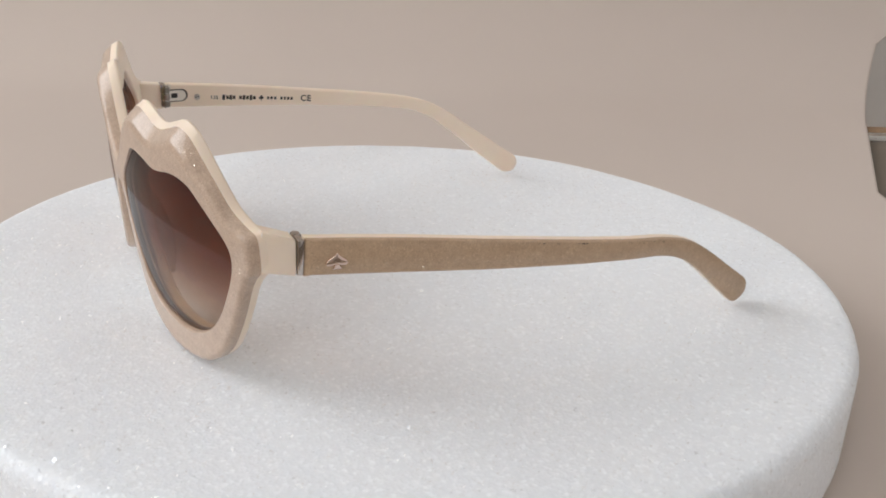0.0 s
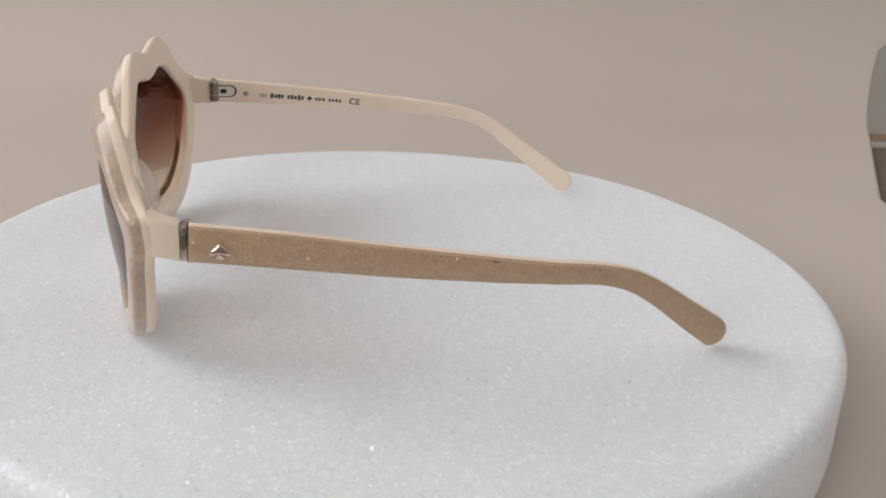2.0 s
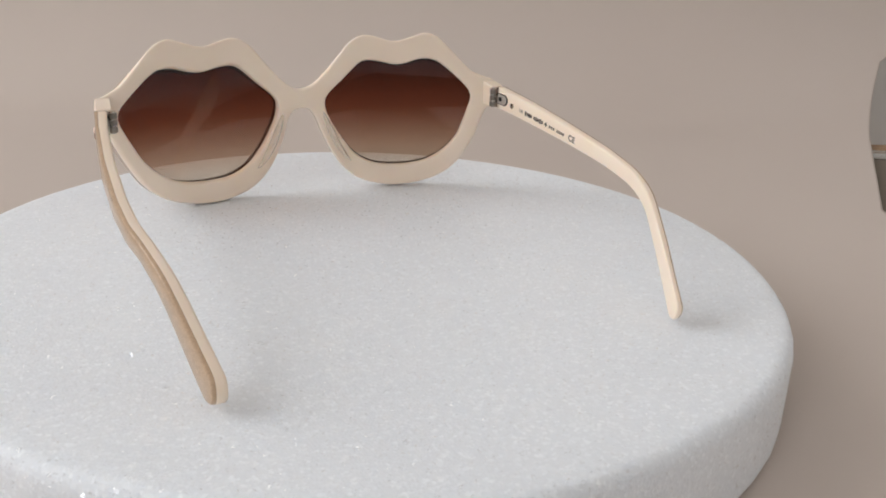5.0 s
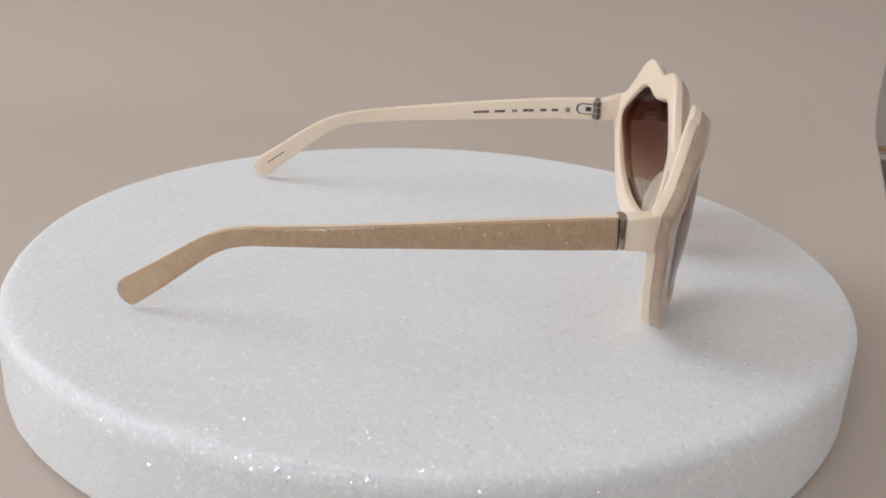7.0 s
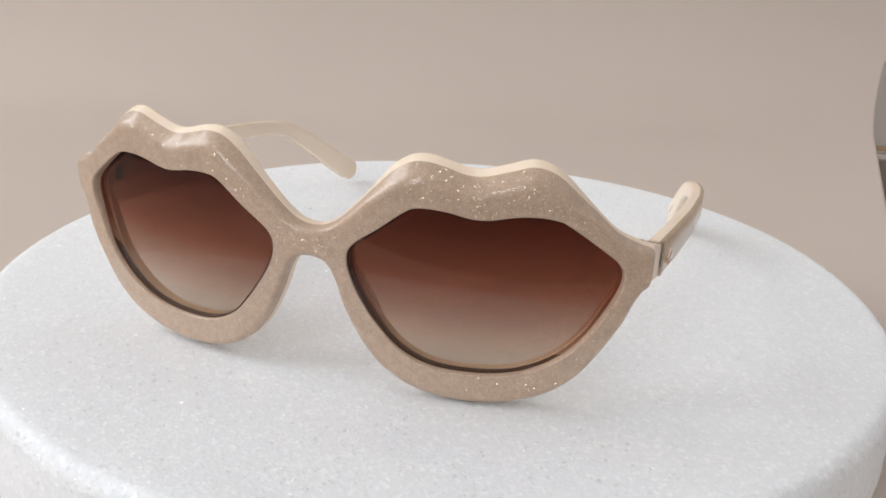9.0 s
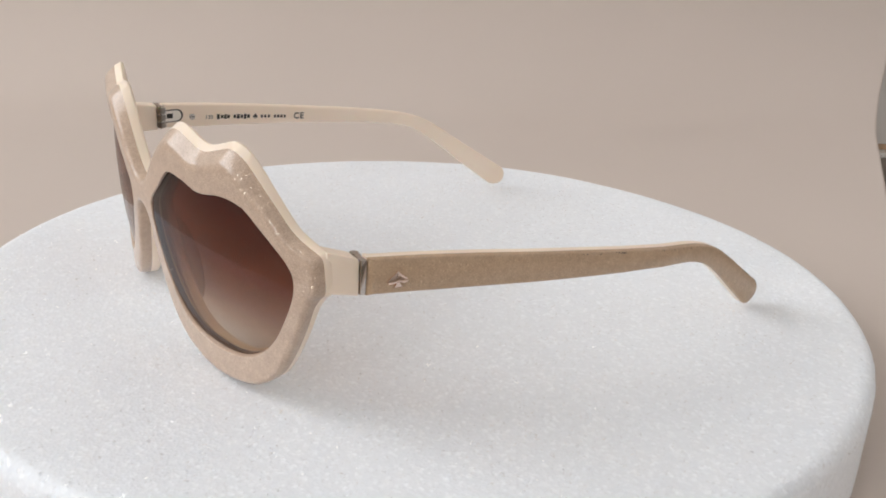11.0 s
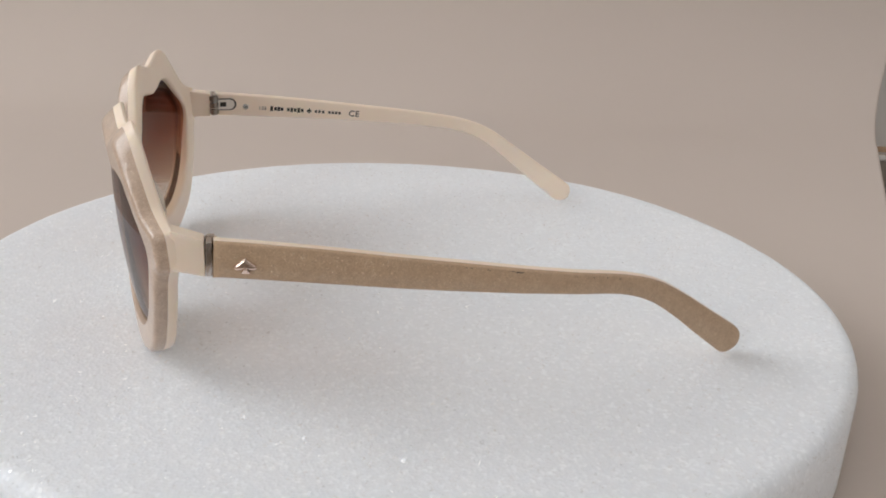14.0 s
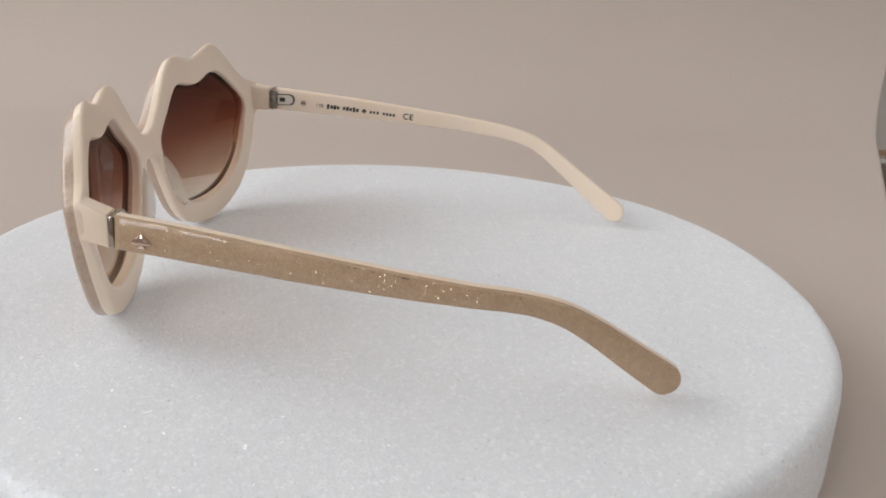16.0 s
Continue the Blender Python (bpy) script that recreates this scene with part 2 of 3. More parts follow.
def room():
    x0, x1, y0, y1, z0, z1 = ROOM
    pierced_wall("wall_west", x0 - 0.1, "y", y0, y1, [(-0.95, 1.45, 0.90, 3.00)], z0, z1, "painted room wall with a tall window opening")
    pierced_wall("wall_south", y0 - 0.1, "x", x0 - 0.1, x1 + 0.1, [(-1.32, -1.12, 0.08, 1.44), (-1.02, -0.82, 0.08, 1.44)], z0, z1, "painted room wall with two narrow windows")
    # unseen and set close: added to throw light onto the right side
    pierced_wall("bounce_wall_east", x1, "y", y0, y1, [], z0, z1, "unseen white side wall added to bounce light", CEILING)
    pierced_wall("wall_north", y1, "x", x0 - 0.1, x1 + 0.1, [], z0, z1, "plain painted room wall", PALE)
    slab("floor", x0 - 0.1, x1 + 0.1, y0 - 0.1, y1 + 0.1, z0 - 0.1, z0, WOOD, "brown wooden floor of the room", "floor")
    slab("ceiling", x0 - 0.1, x1 + 0.1, y0 - 0.1, y1 + 0.1, z1, z1 + 0.1, CEILING, "plain pale ceiling of the room", "ceiling")


def table():
    top = new("table")
    tagged(top, "dark brown table with a reddish wooden edge moulding", "table")
    top.location = (0.1, 0.0, -0.75)
    bm = bmesh.new()
    box(bm, -0.85, 0.75, -0.55, 0.27, 0.715, 0.746, 0.003)
    part("tabletop", bm, TABLE, top)
    bm = bmesh.new()
    box(bm, -0.85, 0.75, 0.272, 0.280, 0.705, 0.749, 0.002)
    part("edge_strip", bm, STEEL, top, "thin metal edge strip")
    bm = bmesh.new()
    box(bm, -0.85, 0.75, 0.282, 0.305, 0.705, 0.747, 0.004)
    part("edge_moulding", bm, WOOD, top, "reddish wooden edge moulding")
    for sx in (-0.78, 0.68):
        for sy in (-0.48, 0.20):
            bm = bmesh.new()
            box(bm, sx - 0.03, sx + 0.03, sy - 0.03, sy + 0.03, 0.0, 0.715, 0.004)
            part("leg", bm, WOOD, top)


SWEEP_Y, SWEEP_R = 0.30, 0.135


def sweep_point(s):
    """The paper's profile: flat on the table, then curving up into a leaning wall."""
    if s < SWEEP_Y:
        return s, 0.0
    a = (s - SWEEP_Y) / SWEEP_R
    top = radians(80)
    if a < top:
        return SWEEP_Y + SWEEP_R * math.sin(a), SWEEP_R * (1 - math.cos(a))
    d = s - SWEEP_Y - SWEEP_R * top
    return SWEEP_Y + SWEEP_R * math.sin(top) + d * math.cos(top), SWEEP_R * (1 - math.cos(top)) + d * math.sin(top)


def paper_sweep():
    """A long sheet of paper that lies on the table and rises behind it; its free edge bows inwards."""
    bm = bmesh.new()
    rows = []
    for i in range(91):
        s = -0.20 + 1.00 * i / 90
        y, z = sweep_point(s)
        right = 0.23 + 0.42 * (s - 0.154) if s > 0.154 else 0.23 + 0.9 * (s - 0.154) ** 2
        right += 0.85 * max(0.0, s - 0.40)
        rows.append([(-0.40 + (right - 0.0015 + 0.40) * min(k, 39) / 39 + (0.0015 if k == 40 else 0), y, z) for k in range(41)])
    verts = [[bm.verts.new(p) for p in row] for row in rows]
    for a, b in zip(verts, verts[1:]):
        for k in range(40):
            bm.faces.new((a[k], a[k + 1], b[k + 1], b[k]))
    ob = part("paper_sweep", bm, PAPER)
    mod = ob.modifiers.new("thickness", "SOLIDIFY")
    mod.thickness, mod.offset = 0.0012, -1
    return tagged(ob, "warm white paper sheet curving up behind the disc", "backdrop", kind="structure")


# ---- the foam disc ----
DISC_R, DISC_H, DISC_RIM = 0.1267, 0.0285, 0.0045
ON_FOAM = 0.0280


def foam_disc():
    """A thick round of white foam, cut a little uneven, with softened rims."""
    bm = bmesh.new()
    prof = [(0.0, 0.0)]
    r = 0.0045
    for k in range(5):
        a = radians(-90 + 22.5 * k)
        prof.append((DISC_R - r + r * math.cos(a), r + r * math.sin(a)))
    for k in range(7):
        a, q = radians(15 * k), DISC_RIM
        prof.append((DISC_R - q + q * math.cos(a), DISC_H - q + q * math.sin(a)))
    for k in range(1, 28):
        prof.append(((DISC_R - DISC_RIM) * (1 - k / 28), DISC_H))
    n = 160
    rings = []
    for rad, z in prof[1:]:
        ring = []
        for i in range(n):
            a = 2 * math.pi * i / n
            p = Vector((math.cos(a), math.sin(a), 0)) * rad
            wob = noise.noise(Vector((math.cos(a) * 1.7, math.sin(a) * 1.7, 0.3))) * 0.0012 * (rad / DISC_R) ** 3
            fine = noise.noise(p * 260 + Vector((0, 0, z * 260))) * 0.00022
            out = p.normalized() * (wob + (fine if rad > DISC_R * 0.9 else 0)) if rad > 0 else Vector()
            lift = noise.noise(p * 40) * 0.0002 - 0.0002 if z > DISC_H * 0.99 else 0
            ring.append(bm.verts.new(p + out + Vector((0, 0, z + lift))))
        rings.append(ring)
    low, high = bm.verts.new((0, 0, 0)), bm.verts.new((0, 0, DISC_H))
    for i in range(n):
        j = (i + 1) % n
        bm.faces.new((low, rings[0][j], rings[0][i]))
        bm.faces.new((rings[-1][i], rings[-1][j], high))
        for a, b in zip(rings, rings[1:]):
            bm.faces.new((a[i], a[j], b[j], b[i]))
    ob = tagged(part("foam_disc", bm, FOAM), "thick round disc of sparkling white foam", "foam disc")
    torn_cells(ob)
    return ob


def torn_cells(ob):
    """Tiny scraps of cell wall that stand up all over the cut faces and catch the light."""
    rng = np.random.default_rng(11)
    verts, faces = [], []
    flat, side = DISC_R - DISC_RIM, DISC_H - DISC_RIM
    for _ in range(30000):
        a = rng.uniform(0, 2 * math.pi)
        pick = rng.random()
        if pick < 0.74:
            rad, z, up = flat * math.sqrt(rng.random()), DISC_H - 0.0002, (0.0, 1.0)
        elif pick < 0.84:
            e = rng.uniform(0, math.pi / 2)
            rad, z, up = flat + DISC_RIM * math.cos(e), side + DISC_RIM * math.sin(e), (math.cos(e), math.sin(e))
        else:
            rad, z, up = DISC_R, rng.uniform(0.002, side), (1.0, 0.0)
        ca, sa = math.cos(a), math.sin(a)
        wob = noise.noise(Vector((ca * 1.7, sa * 1.7, 0.3))) * 0.0012 * (rad / DISC_R) ** 3
        n = np.array([ca * up[0], sa * up[0], up[1]])
        c = np.array([ca * (rad + wob), sa * (rad + wob), z]) + n * 0.00005
        # one edge along the face, the other lifted from it
        t = rng.normal(size=3)
        t -= n * (t @ n)
        t /= np.linalg.norm(t)
        lean = rng.choice((-1.0, 1.0)) * rng.uniform(0.75, 1.4)
        lift = n * math.cos(lean) + np.cross(n, t) * math.sin(lean)
        w = 0.00016 + 0.00024 * rng.random() ** 2 + (0.00024 if rng.random() < 0.12 else 0.0)
        h = w * rng.uniform(0.7, 1.7)
        k = len(verts)
        for u, v in ((-1.0, -0.3), (1.0, -0.3), (rng.uniform(0.3, 0.9), 1.0), (rng.uniform(-0.9, -0.2), rng.uniform(0.5, 1.0))):
            verts.append(tuple(c + t * u * w + lift * v * h))
        faces.append((k, k + 1, k + 2, k + 3))
    me = bpy.data.meshes.new("torn_foam")
    me.from_pydata(verts, [], faces)
    me.materials.append(FILM)
    scraps = new("torn_foam", me)
    scraps.parent = ob
    tagged(scraps, "glinting torn cell walls of the foam", kind="stuff")


# ---- the sunglasses: x to the wearer's right, y ahead, z up from the foam, in millimetres ----
TOP = [(70.9, 40.2), (68.0, 41.5), (63.6, 43.6), (58.7, 48.2), (54.0, 53.2), (50.5, 55.9), (46.5, 56.9), (42.0, 55.6), (37.0, 54.1), (33.3, 54.1),
       (29.2, 55.3), (25.0, 56.1), (21.3, 55.4), (17.5, 52.7), (13.2, 47.7), (8.6, 42.9), (4.4, 39.4)]
LOW = [(3.2, 30.6), (5.6, 27.2), (8.0, 21.0), (11.5, 14.0), (15.8, 8.2), (21.3, 4.1), (28.5, 1.7), (36.0, 1.1), (44.5, 2.3),
       (51.7, 5.2), (57.5, 10.1), (61.8, 16.6), (65.2, 23.0), (67.6, 28.2), (69.4, 30.9), (71.0, 32.8), (71.3, 36.4)]
RIM = [(63.2, 34.6), (61.9, 37.6), (57.5, 41.8), (52.4, 45.9), (48.8, 47.5), (44.7, 47.6), (39.3, 46.1), (35.0, 45.7), (29.5, 46.8), (25.0, 47.2),
       (21.4, 45.8), (16.0, 41.0), (10.4, 36.2), (8.9, 33.0), (9.8, 28.5), (13.5, 21.9), (18.5, 15.1), (22.7, 11.5), (28.0, 9.3), (34.5, 8.7),
       (41.0, 9.1), (46.6, 10.7), (52.2, 14.3), (56.8, 19.6), (60.4, 26.3), (62.6, 31.2)]
BACK, WRAP, LEAN = 19.4, 0.0026, 0.08


def back_y(x, z):
    return BACK - WRAP * x * x + LEAN * (z - 33)


def askew(x, z):
    """The lower rims are cut a little uneven: wider out on one side, wider in on the other."""
    low = min(1.0, max(0.0, (30.0 - z) / 10.0))
    side = (x - 20.0) / 35.0 if x > 0 else (x + 55.0) / 40.0
    return x + (1.3 if x > 0 else 0.7) * low * min(1.0, max(0.0, side))


def on_front(x, z, depth):
    # the plate swells outwards towards its face, and its brow tips forward
    x = askew(x, z)
    high = min(1.0, max(0.0, (z - 24.0) / 8.0))
    fade = 1.0 - high * (1.0 - min(1.0, max(0.1, (70.0 - abs(x)) / 7.0)))
    brow = min(1.0, max(0.0, (z - 36.0) / 12.0))
    drop = 0.2 * min(1.0, max(0.0, (z - 36.0) / 9.0)) + 0.55 * min(1.0, max(0.0, (z - 47.0) / 6.0)) + 0.03
    z += (1.0 if x < 0 else 0.6) * brow * max(0.0, 1.0 - depth / 5.0)
    return Vector((x + 2.8 * WRAP * x * fade * (depth - 2.3), back_y(x, z) + depth * (1.0 - 0.14 * min(1.0, max(0.0, (abs(x) - 22.0) / 42.0))), z - drop * max(0.0, depth - 1.5))) * MM


def outline():
    left = [(-x, z) for x, z in TOP]
    low_left = [(-x, z) for x, z in LOW]
    pts = TOP + [(0.0, 38.2)] + left[::-1] + low_left[::-1] + [(0.0, 31.4)] + LOW
    return spline(pts, 6)


def eye_loop(sign):
    # the wearer's left rim is cut wider towards the temple
    wide = 1.7 if sign < 0 else 0.0
    pts = [(sign * (x + wide * max(0.0, (x - 34.0) / 29.0)), z) for x, z in RIM]
    if sign > 0:
        pts = pts[::-1]
    return spline(pts, 6)


def settle(ob):
    """The front sits a touch lower on the wearer's left."""
    ob.rotation_euler.y = -0.008
    return ob


def front(glasses):
    loops = [outline(), eye_loop(1), eye_loop(-1)]
    bm = plate(loops, [(0.9, 0.0), (0.45, 0.12), (0.12, 0.45), (0.0, 0.9), (0.0, 2.6)], on_front)
    settle(part("back_layer", bm, CREAM, glasses, "cream acetate inner face of the frame"))
    bm = plate(loops, [(0.05, 2.6), (0.05, 4.4), (0.18, 4.9), (0.5, 5.3), (1.0, 5.53), (1.5, 5.6), (1.65, 5.6)], on_front, 0.25, -0.1)
    settle(part("front_layer", bm, GLITTER, glasses, "beige acetate with gold glitter"))


def lens(glasses, sign):
    """A curved lens, set in the rim."""
    edge = eye_loop(sign)
    if sign < 0:
        edge = edge[::-1]
    centre = edge.mean(0)
    bm = bmesh.new()

    def place(x, z, depth):
        u, v = (abs(x) - 36) / 28, (z - 28) / 21
        p = on_front(x, z, 3.4 + depth)
        # the edge lies half a millimetre behind the face of the rim
        p.y = (back_y(x, z) + 3.65 - 2.5 * (abs(x) - 10) / 54 + 1.7 * (1 - u * u) + 1.5 * (1 - v * v) - 1.75 + depth) * MM
        return p
    faces = []
    for depth in (0.0, 1.8):
        rings = []
        for k in range(1, 13):
            rings.append([bm.verts.new(place(*(centre + (p - centre) * (1.035 * k / 12)), depth)) for p in edge])
        mid = bm.verts.new(place(*centre, depth))
        n = len(edge)
        for i in range(n):
            j = (i + 1) % n
            bm.faces.new((mid, rings[0][i], rings[0][j]))
            for a, b in zip(rings, rings[1:]):
                bm.faces.new((a[i], b[i], b[j], a[j]))
        faces.append(rings[-1])
    n = len(edge)
    for i in range(n):
        j = (i + 1) % n
        bm.faces.new((faces[0][i], faces[0][j], faces[1][j], faces[1][i]))
    bmesh.ops.recalc_face_normals(bm, faces=bm.faces)
    glass = settle(part("lens", bm, LENS, glasses, "brown gradient lens, darker at the top"))
    # the ground edge of the lens, dark where the tint is seen lengthwise
    loop = eye_loop(sign)
    bm = bmesh.new()
    rings = []
    for d, back in ((-0.18, 1), (-0.18, 0), (0.4, 0), (0.4, 1)):
        rings.append([bm.verts.new(place(x, z, 0.25 if back else 1.6)) for x, z in inset(loop, d)])
    n = len(loop)
    for a, b in zip(rings, rings[1:] + rings[:1]):
        for i in range(n):
            j = (i + 1) % n
            bm.faces.new((a[i], a[j], b[j], b[i]))
    bmesh.ops.recalc_face_normals(bm, faces=bm.faces)
    part("lens_edge", bm, LENS_EDGE, glass, "dark brown ground edge of the lens")


def nose_pad(glasses, sign):
    """A slim clear pad along the nose side of the rim."""
    bm = bmesh.new()
    line = spline([(6.5, 30.0), (8.2, 25.5), (10.6, 20.0), (13.8, 14.5), (16.5, 11.2)], 6, closed=False)
    n = len(line)
    rings = []
    for i, (x, z) in enumerate(line):
        u = i / (n - 1)
        swell = math.sin(math.pi * min(1, max(0, u))) ** 0.7 + 0.05
        ring = []
        for k in range(12):
            a = 2 * math.pi * k / 12
            ring.append(bm.verts.new(Vector((sign * (x + 1.0 + 1.3 * swell * math.cos(a)), back_y(x, z) - 0.3 + 3.4 * swell * min(0, math.sin(a)) + 0.3, z))* MM))
        rings.append(ring)
    for a, b in zip(rings, rings[1:]):
        for k in range(12):
            bm.faces.new((a[k], a[(k + 1) % 12], b[(k + 1) % 12], b[k]))
    bm.faces.new(rings[0]), bm.faces.new(rings[-1])
    bmesh.ops.recalc_face_normals(bm, faces=bm.faces)
    part("nose_pad", bm, CLEAR_PAD, glasses, "translucent moulded nose pad")


# y, z and height of the middle line of a temple
ARM_RIGHT = [(0.0, 36.0, 7.7), (-12, 35.1, 7.4), (-25, 34.1, 6.9), (-50, 31.9, 5.7), (-75, 29.4, 4.9), (-88, 27.5, 4.7), (-96, 24.4, 5.0), (-104, 18.9, 5.6),
             (-113, 12.2, 6.6), (-122.4, 5.5, 7.4)]
ARM_LEFT = [(0.0, 34.6, 7.8), (-12, 33.7, 7.7), (-25, 32.4, 7.4), (-50, 29.6, 6.5), (-75, 26.8, 5.2), (-90, 24.9, 4.7), (-99, 22.1, 5.1), (-107, 17.3, 5.8),
            (-115, 11.5, 6.7), (-123.4, 5.5, 7.5)]


def arm_x(y, sign=1):
    """The outer face of a temple: it bows out a little and turns in behind the ear."""
    bow = (72.4, 73.9, 75.4, 75.7, 74.9, 72.3, 68.8, 65.3) if sign < 0 else (72.2, 73.5, 74.8, 75.2, 74.1, 70.9, 66.3, 60.9)
    return float(np.interp(-y, [0, 15, 40, 65, 80, 95, 110, 125], bow))


def arm_loop(arm):
    line = spline(arm, 5, closed=False)
    t = np.gradient(line[:, :2], axis=0)
    t /= np.linalg.norm(t, axis=1)[:, None]
    nrm = np.stack([t[:, 1], -t[:, 0]], 1)
    up = line[:, :2] + nrm * line[:, 2:] / 2
    down = line[:, :2] - nrm * line[:, 2:] / 2
    c, r = line[-1, :2], line[-1, 2] / 2
    a0 = math.atan2(nrm[-1, 1], nrm[-1, 0])
    tip = [c + r * np.array([math.cos(a0 + math.pi * k / 14), math.sin(a0 + math.pi * k / 14)]) for k in range(1, 14)]
    loop = np.array(list(up) + tip + list(down[::-1]))
    return loop


def slim(y, sign):
    """One temple is ground thinner towards its tip."""
    return 1.0 if sign < 0 else float(np.interp(-y, [0, 60, 90, 121], [1.0, 0.88, 0.72, 0.52]))


def temple(glasses, sign, arm):
    def place(y, z, depth):
        return Vector((sign * (arm_x(y, sign) - 3.7 + depth * slim(y, sign)), y, z)) * MM
    loop = arm_loop(arm)
    base = part("temple", plate([loop], [(0.8, 0.0), (0.35, 0.12), (0.08, 0.5), (0.0, 0.9), (0.0, 2.6)], place), CREAM, glasses, "cream acetate temple with a paddle-shaped tip")
    part("glitter_facing", plate([loop], [(0.04, 2.6), (0.04, 3.3), (0.2, 3.55), (0.5, 3.7)], place), GLITTER_TEMPLE, base, "beige acetate with gold glitter")
    zc = arm[0][1]
    # end piece of the front
    bm = bmesh.new()
    box(bm, 66.6, 71.4, 1.6, 8.3, -1.0, 1.0, 0.22)
    for v in bm.verts:
        u = (v.co.y - 1.6) / 6.7
        mid, half = zc * (1 - u) + 36.45 * u, 3.85 * (1 - u) + 4.3 * u
        v.co = Vector((sign * (v.co.x + 0.5 * (1 - u)), v.co.y, mid + half * v.co.z)) * MM
    bmesh.ops.recalc_face_normals(bm, faces=bm.faces)
    part("end_piece", bm, CREAM, glasses)
    # metal shim between front and temple
    bm = bmesh.new()
    box(bm, 68.4, 72.3, 0.15, 1.4, zc - 3.65, zc + 3.7, 0.2)
    for v in bm.verts:
        v.co = Vector((v.co.x * sign, v.co.y - 0.03 * (v.co.z - zc), v.co.z)) * MM
    bmesh.ops.recalc_face_normals(bm, faces=bm.faces)
    part("shim", bm, SHIM, base, "polished metal shim at the joint")
    hinge(base, sign, zc)
    return base


def hinge(base, sign, zc):
    bm = bmesh.new()
    rod(bm, (67.2, 0.4, zc - 3.4), (67.2, 0.4, zc + 3.6), 0.95)
    for v in bm.verts:
        v.co = Vector((v.co.x * sign, v.co.y, v.co.z)) * MM
    knuckle = part("hinge_barrel", bm, STEEL, base, "dark steel hinge barrel")
    for k in range(3):
        bm = bmesh.new()
        z = zc - 2.2 + 2.2 * k
        rod(bm, (67.2, 0.4, z - 0.8), (67.2, 0.4, z + 0.8), 1.45)
        for v in bm.verts:
            v.co = Vector((v.co.x * sign, v.co.y, v.co.z)) * MM
        part("knuckle", bm, DARK_STEEL, knuckle)
    # tongue with a rounded end let into the inner face
    bm = bmesh.new()
    half = [(-0.4, -2.0), (-5.0, -2.0)] + [(-5.0 - 2.0 * math.sin(a), -2.0 * math.cos(a)) for a in [math.pi * k / 10 for k in range(1, 10)]] + [(-5.0, 2.0), (-0.4, 2.0)]
    for d0, d1, s, mat, nm in ((0.0, 0.18, 1.0, INK, "hinge_seat"), (0.05, 0.4, 0.84, PLATE, "hinge_plate")):
        bm = bmesh.new()
        lo, hi = [], []
        for y, z in half:
            yy, zz = -3.2 + (y + 3.2) * s, z * s
            lo.append(bm.verts.new(Vector((sign * (arm_x(yy, sign) - 3.7 + 0.02), yy, zc - 0.1 + zz)) * MM))
            hi.append(bm.verts.new(Vector((sign * (arm_x(yy, sign) - 3.7 - d1), yy, zc - 0.1 + zz)) * MM))
        n = len(half)
        for i in range(n):
            bm.faces.new((lo[i], lo[(i + 1) % n], hi[(i + 1) % n], hi[i]))
        bm.faces.new(lo), bm.faces.new(hi)
        bmesh.ops.recalc_face_normals(bm, faces=bm.faces)
        part(nm, bm, mat, base, smooth=False)
    bm = bmesh.new()
    box(bm, 68.2, 69.0, -3.6, -1.6, zc - 0.8, zc + 0.7, 0.1)
    for v in bm.verts:
        v.co = Vector((v.co.x * sign, v.co.y, v.co.z)) * MM
    bmesh.ops.recalc_face_normals(bm, faces=bm.faces)
    part("hinge_slot", bm, INK, base)
    bm = bmesh.new()
    zs = zc - 1.1
    rod(bm, (arm_x(-10, sign) - 3.5, -10, zs), (arm_x(-10, sign) - 3.95, -10, zs), 0.95, 20)
    for v in bm.verts:
        v.co = Vector((v.co.x * sign, v.co.y, v.co.z)) * MM
    screw = part("rivet", bm, STEEL, base, "small steel rivet")
    bm = bmesh.new()
    box(bm, arm_x(-10, sign) - 4.02, arm_x(-10, sign) - 3.9, -10.75, -9.25, zs - 0.14, zs + 0.14)
    for v in bm.verts:
        v.co = Vector((v.co.x * sign, v.co.y, v.co.z)) * MM
    part("slot", bm, INK, screw)


def arm_z(arm, y):
    return float(np.interp(-y, [-a[0] for a in arm], [a[1] for a in arm]))


def on_arm(sign, arm, y, dz, lift):
    """A frame on the inner face of a temple at y: x runs along the print, y up, z out of the face."""
    dy = 2.0
    # on the right temple the print reads away from the hinge, on the left towards it
    ya, yb = y + dy, y - dy
    a = Vector((sign * (arm_x(ya, sign) - 3.7), ya, arm_z(arm, ya)))
    b = Vector((sign * (arm_x(yb, sign) - 3.7), yb, arm_z(arm, yb)))
    along = ((b - a) if sign > 0 else (a - b)).normalized()
    out = Vector((-sign, 0, 0))
    out = (out - along * out.dot(along)).normalized()
    up = out.cross(along)
    m = Matrix((along, up, out)).transposed().to_4x4()
    m.translation = (a + b) / 2 + out * lift + up * dz
    return m


def print_text(base, sign, arm, words, y, height, name, dz=0.0):
    data = bpy.data.curves.new(name, "FONT")
    data.body, data.size, data.extrude, data.offset, data.align_x, data.align_y = words, height * 1.4, 0.02, height * 0.03, "CENTER", "CENTER"
    data.space_character = 1.15
    tmp = new(name, data)
    me = bpy.data.meshes.new_from_object(tmp.evaluated_get(bpy.context.evaluated_depsgraph_get()))
    bpy.data.objects.remove(tmp)
    m = on_arm(sign, arm, y, dz, 0.04)
    me.transform(Matrix.Diagonal((MM, MM, MM, 1)) @ m)
    me.materials.clear()
    me.materials.append(INK)
    ob = new(name, me)
    ob.parent = base
    return ob


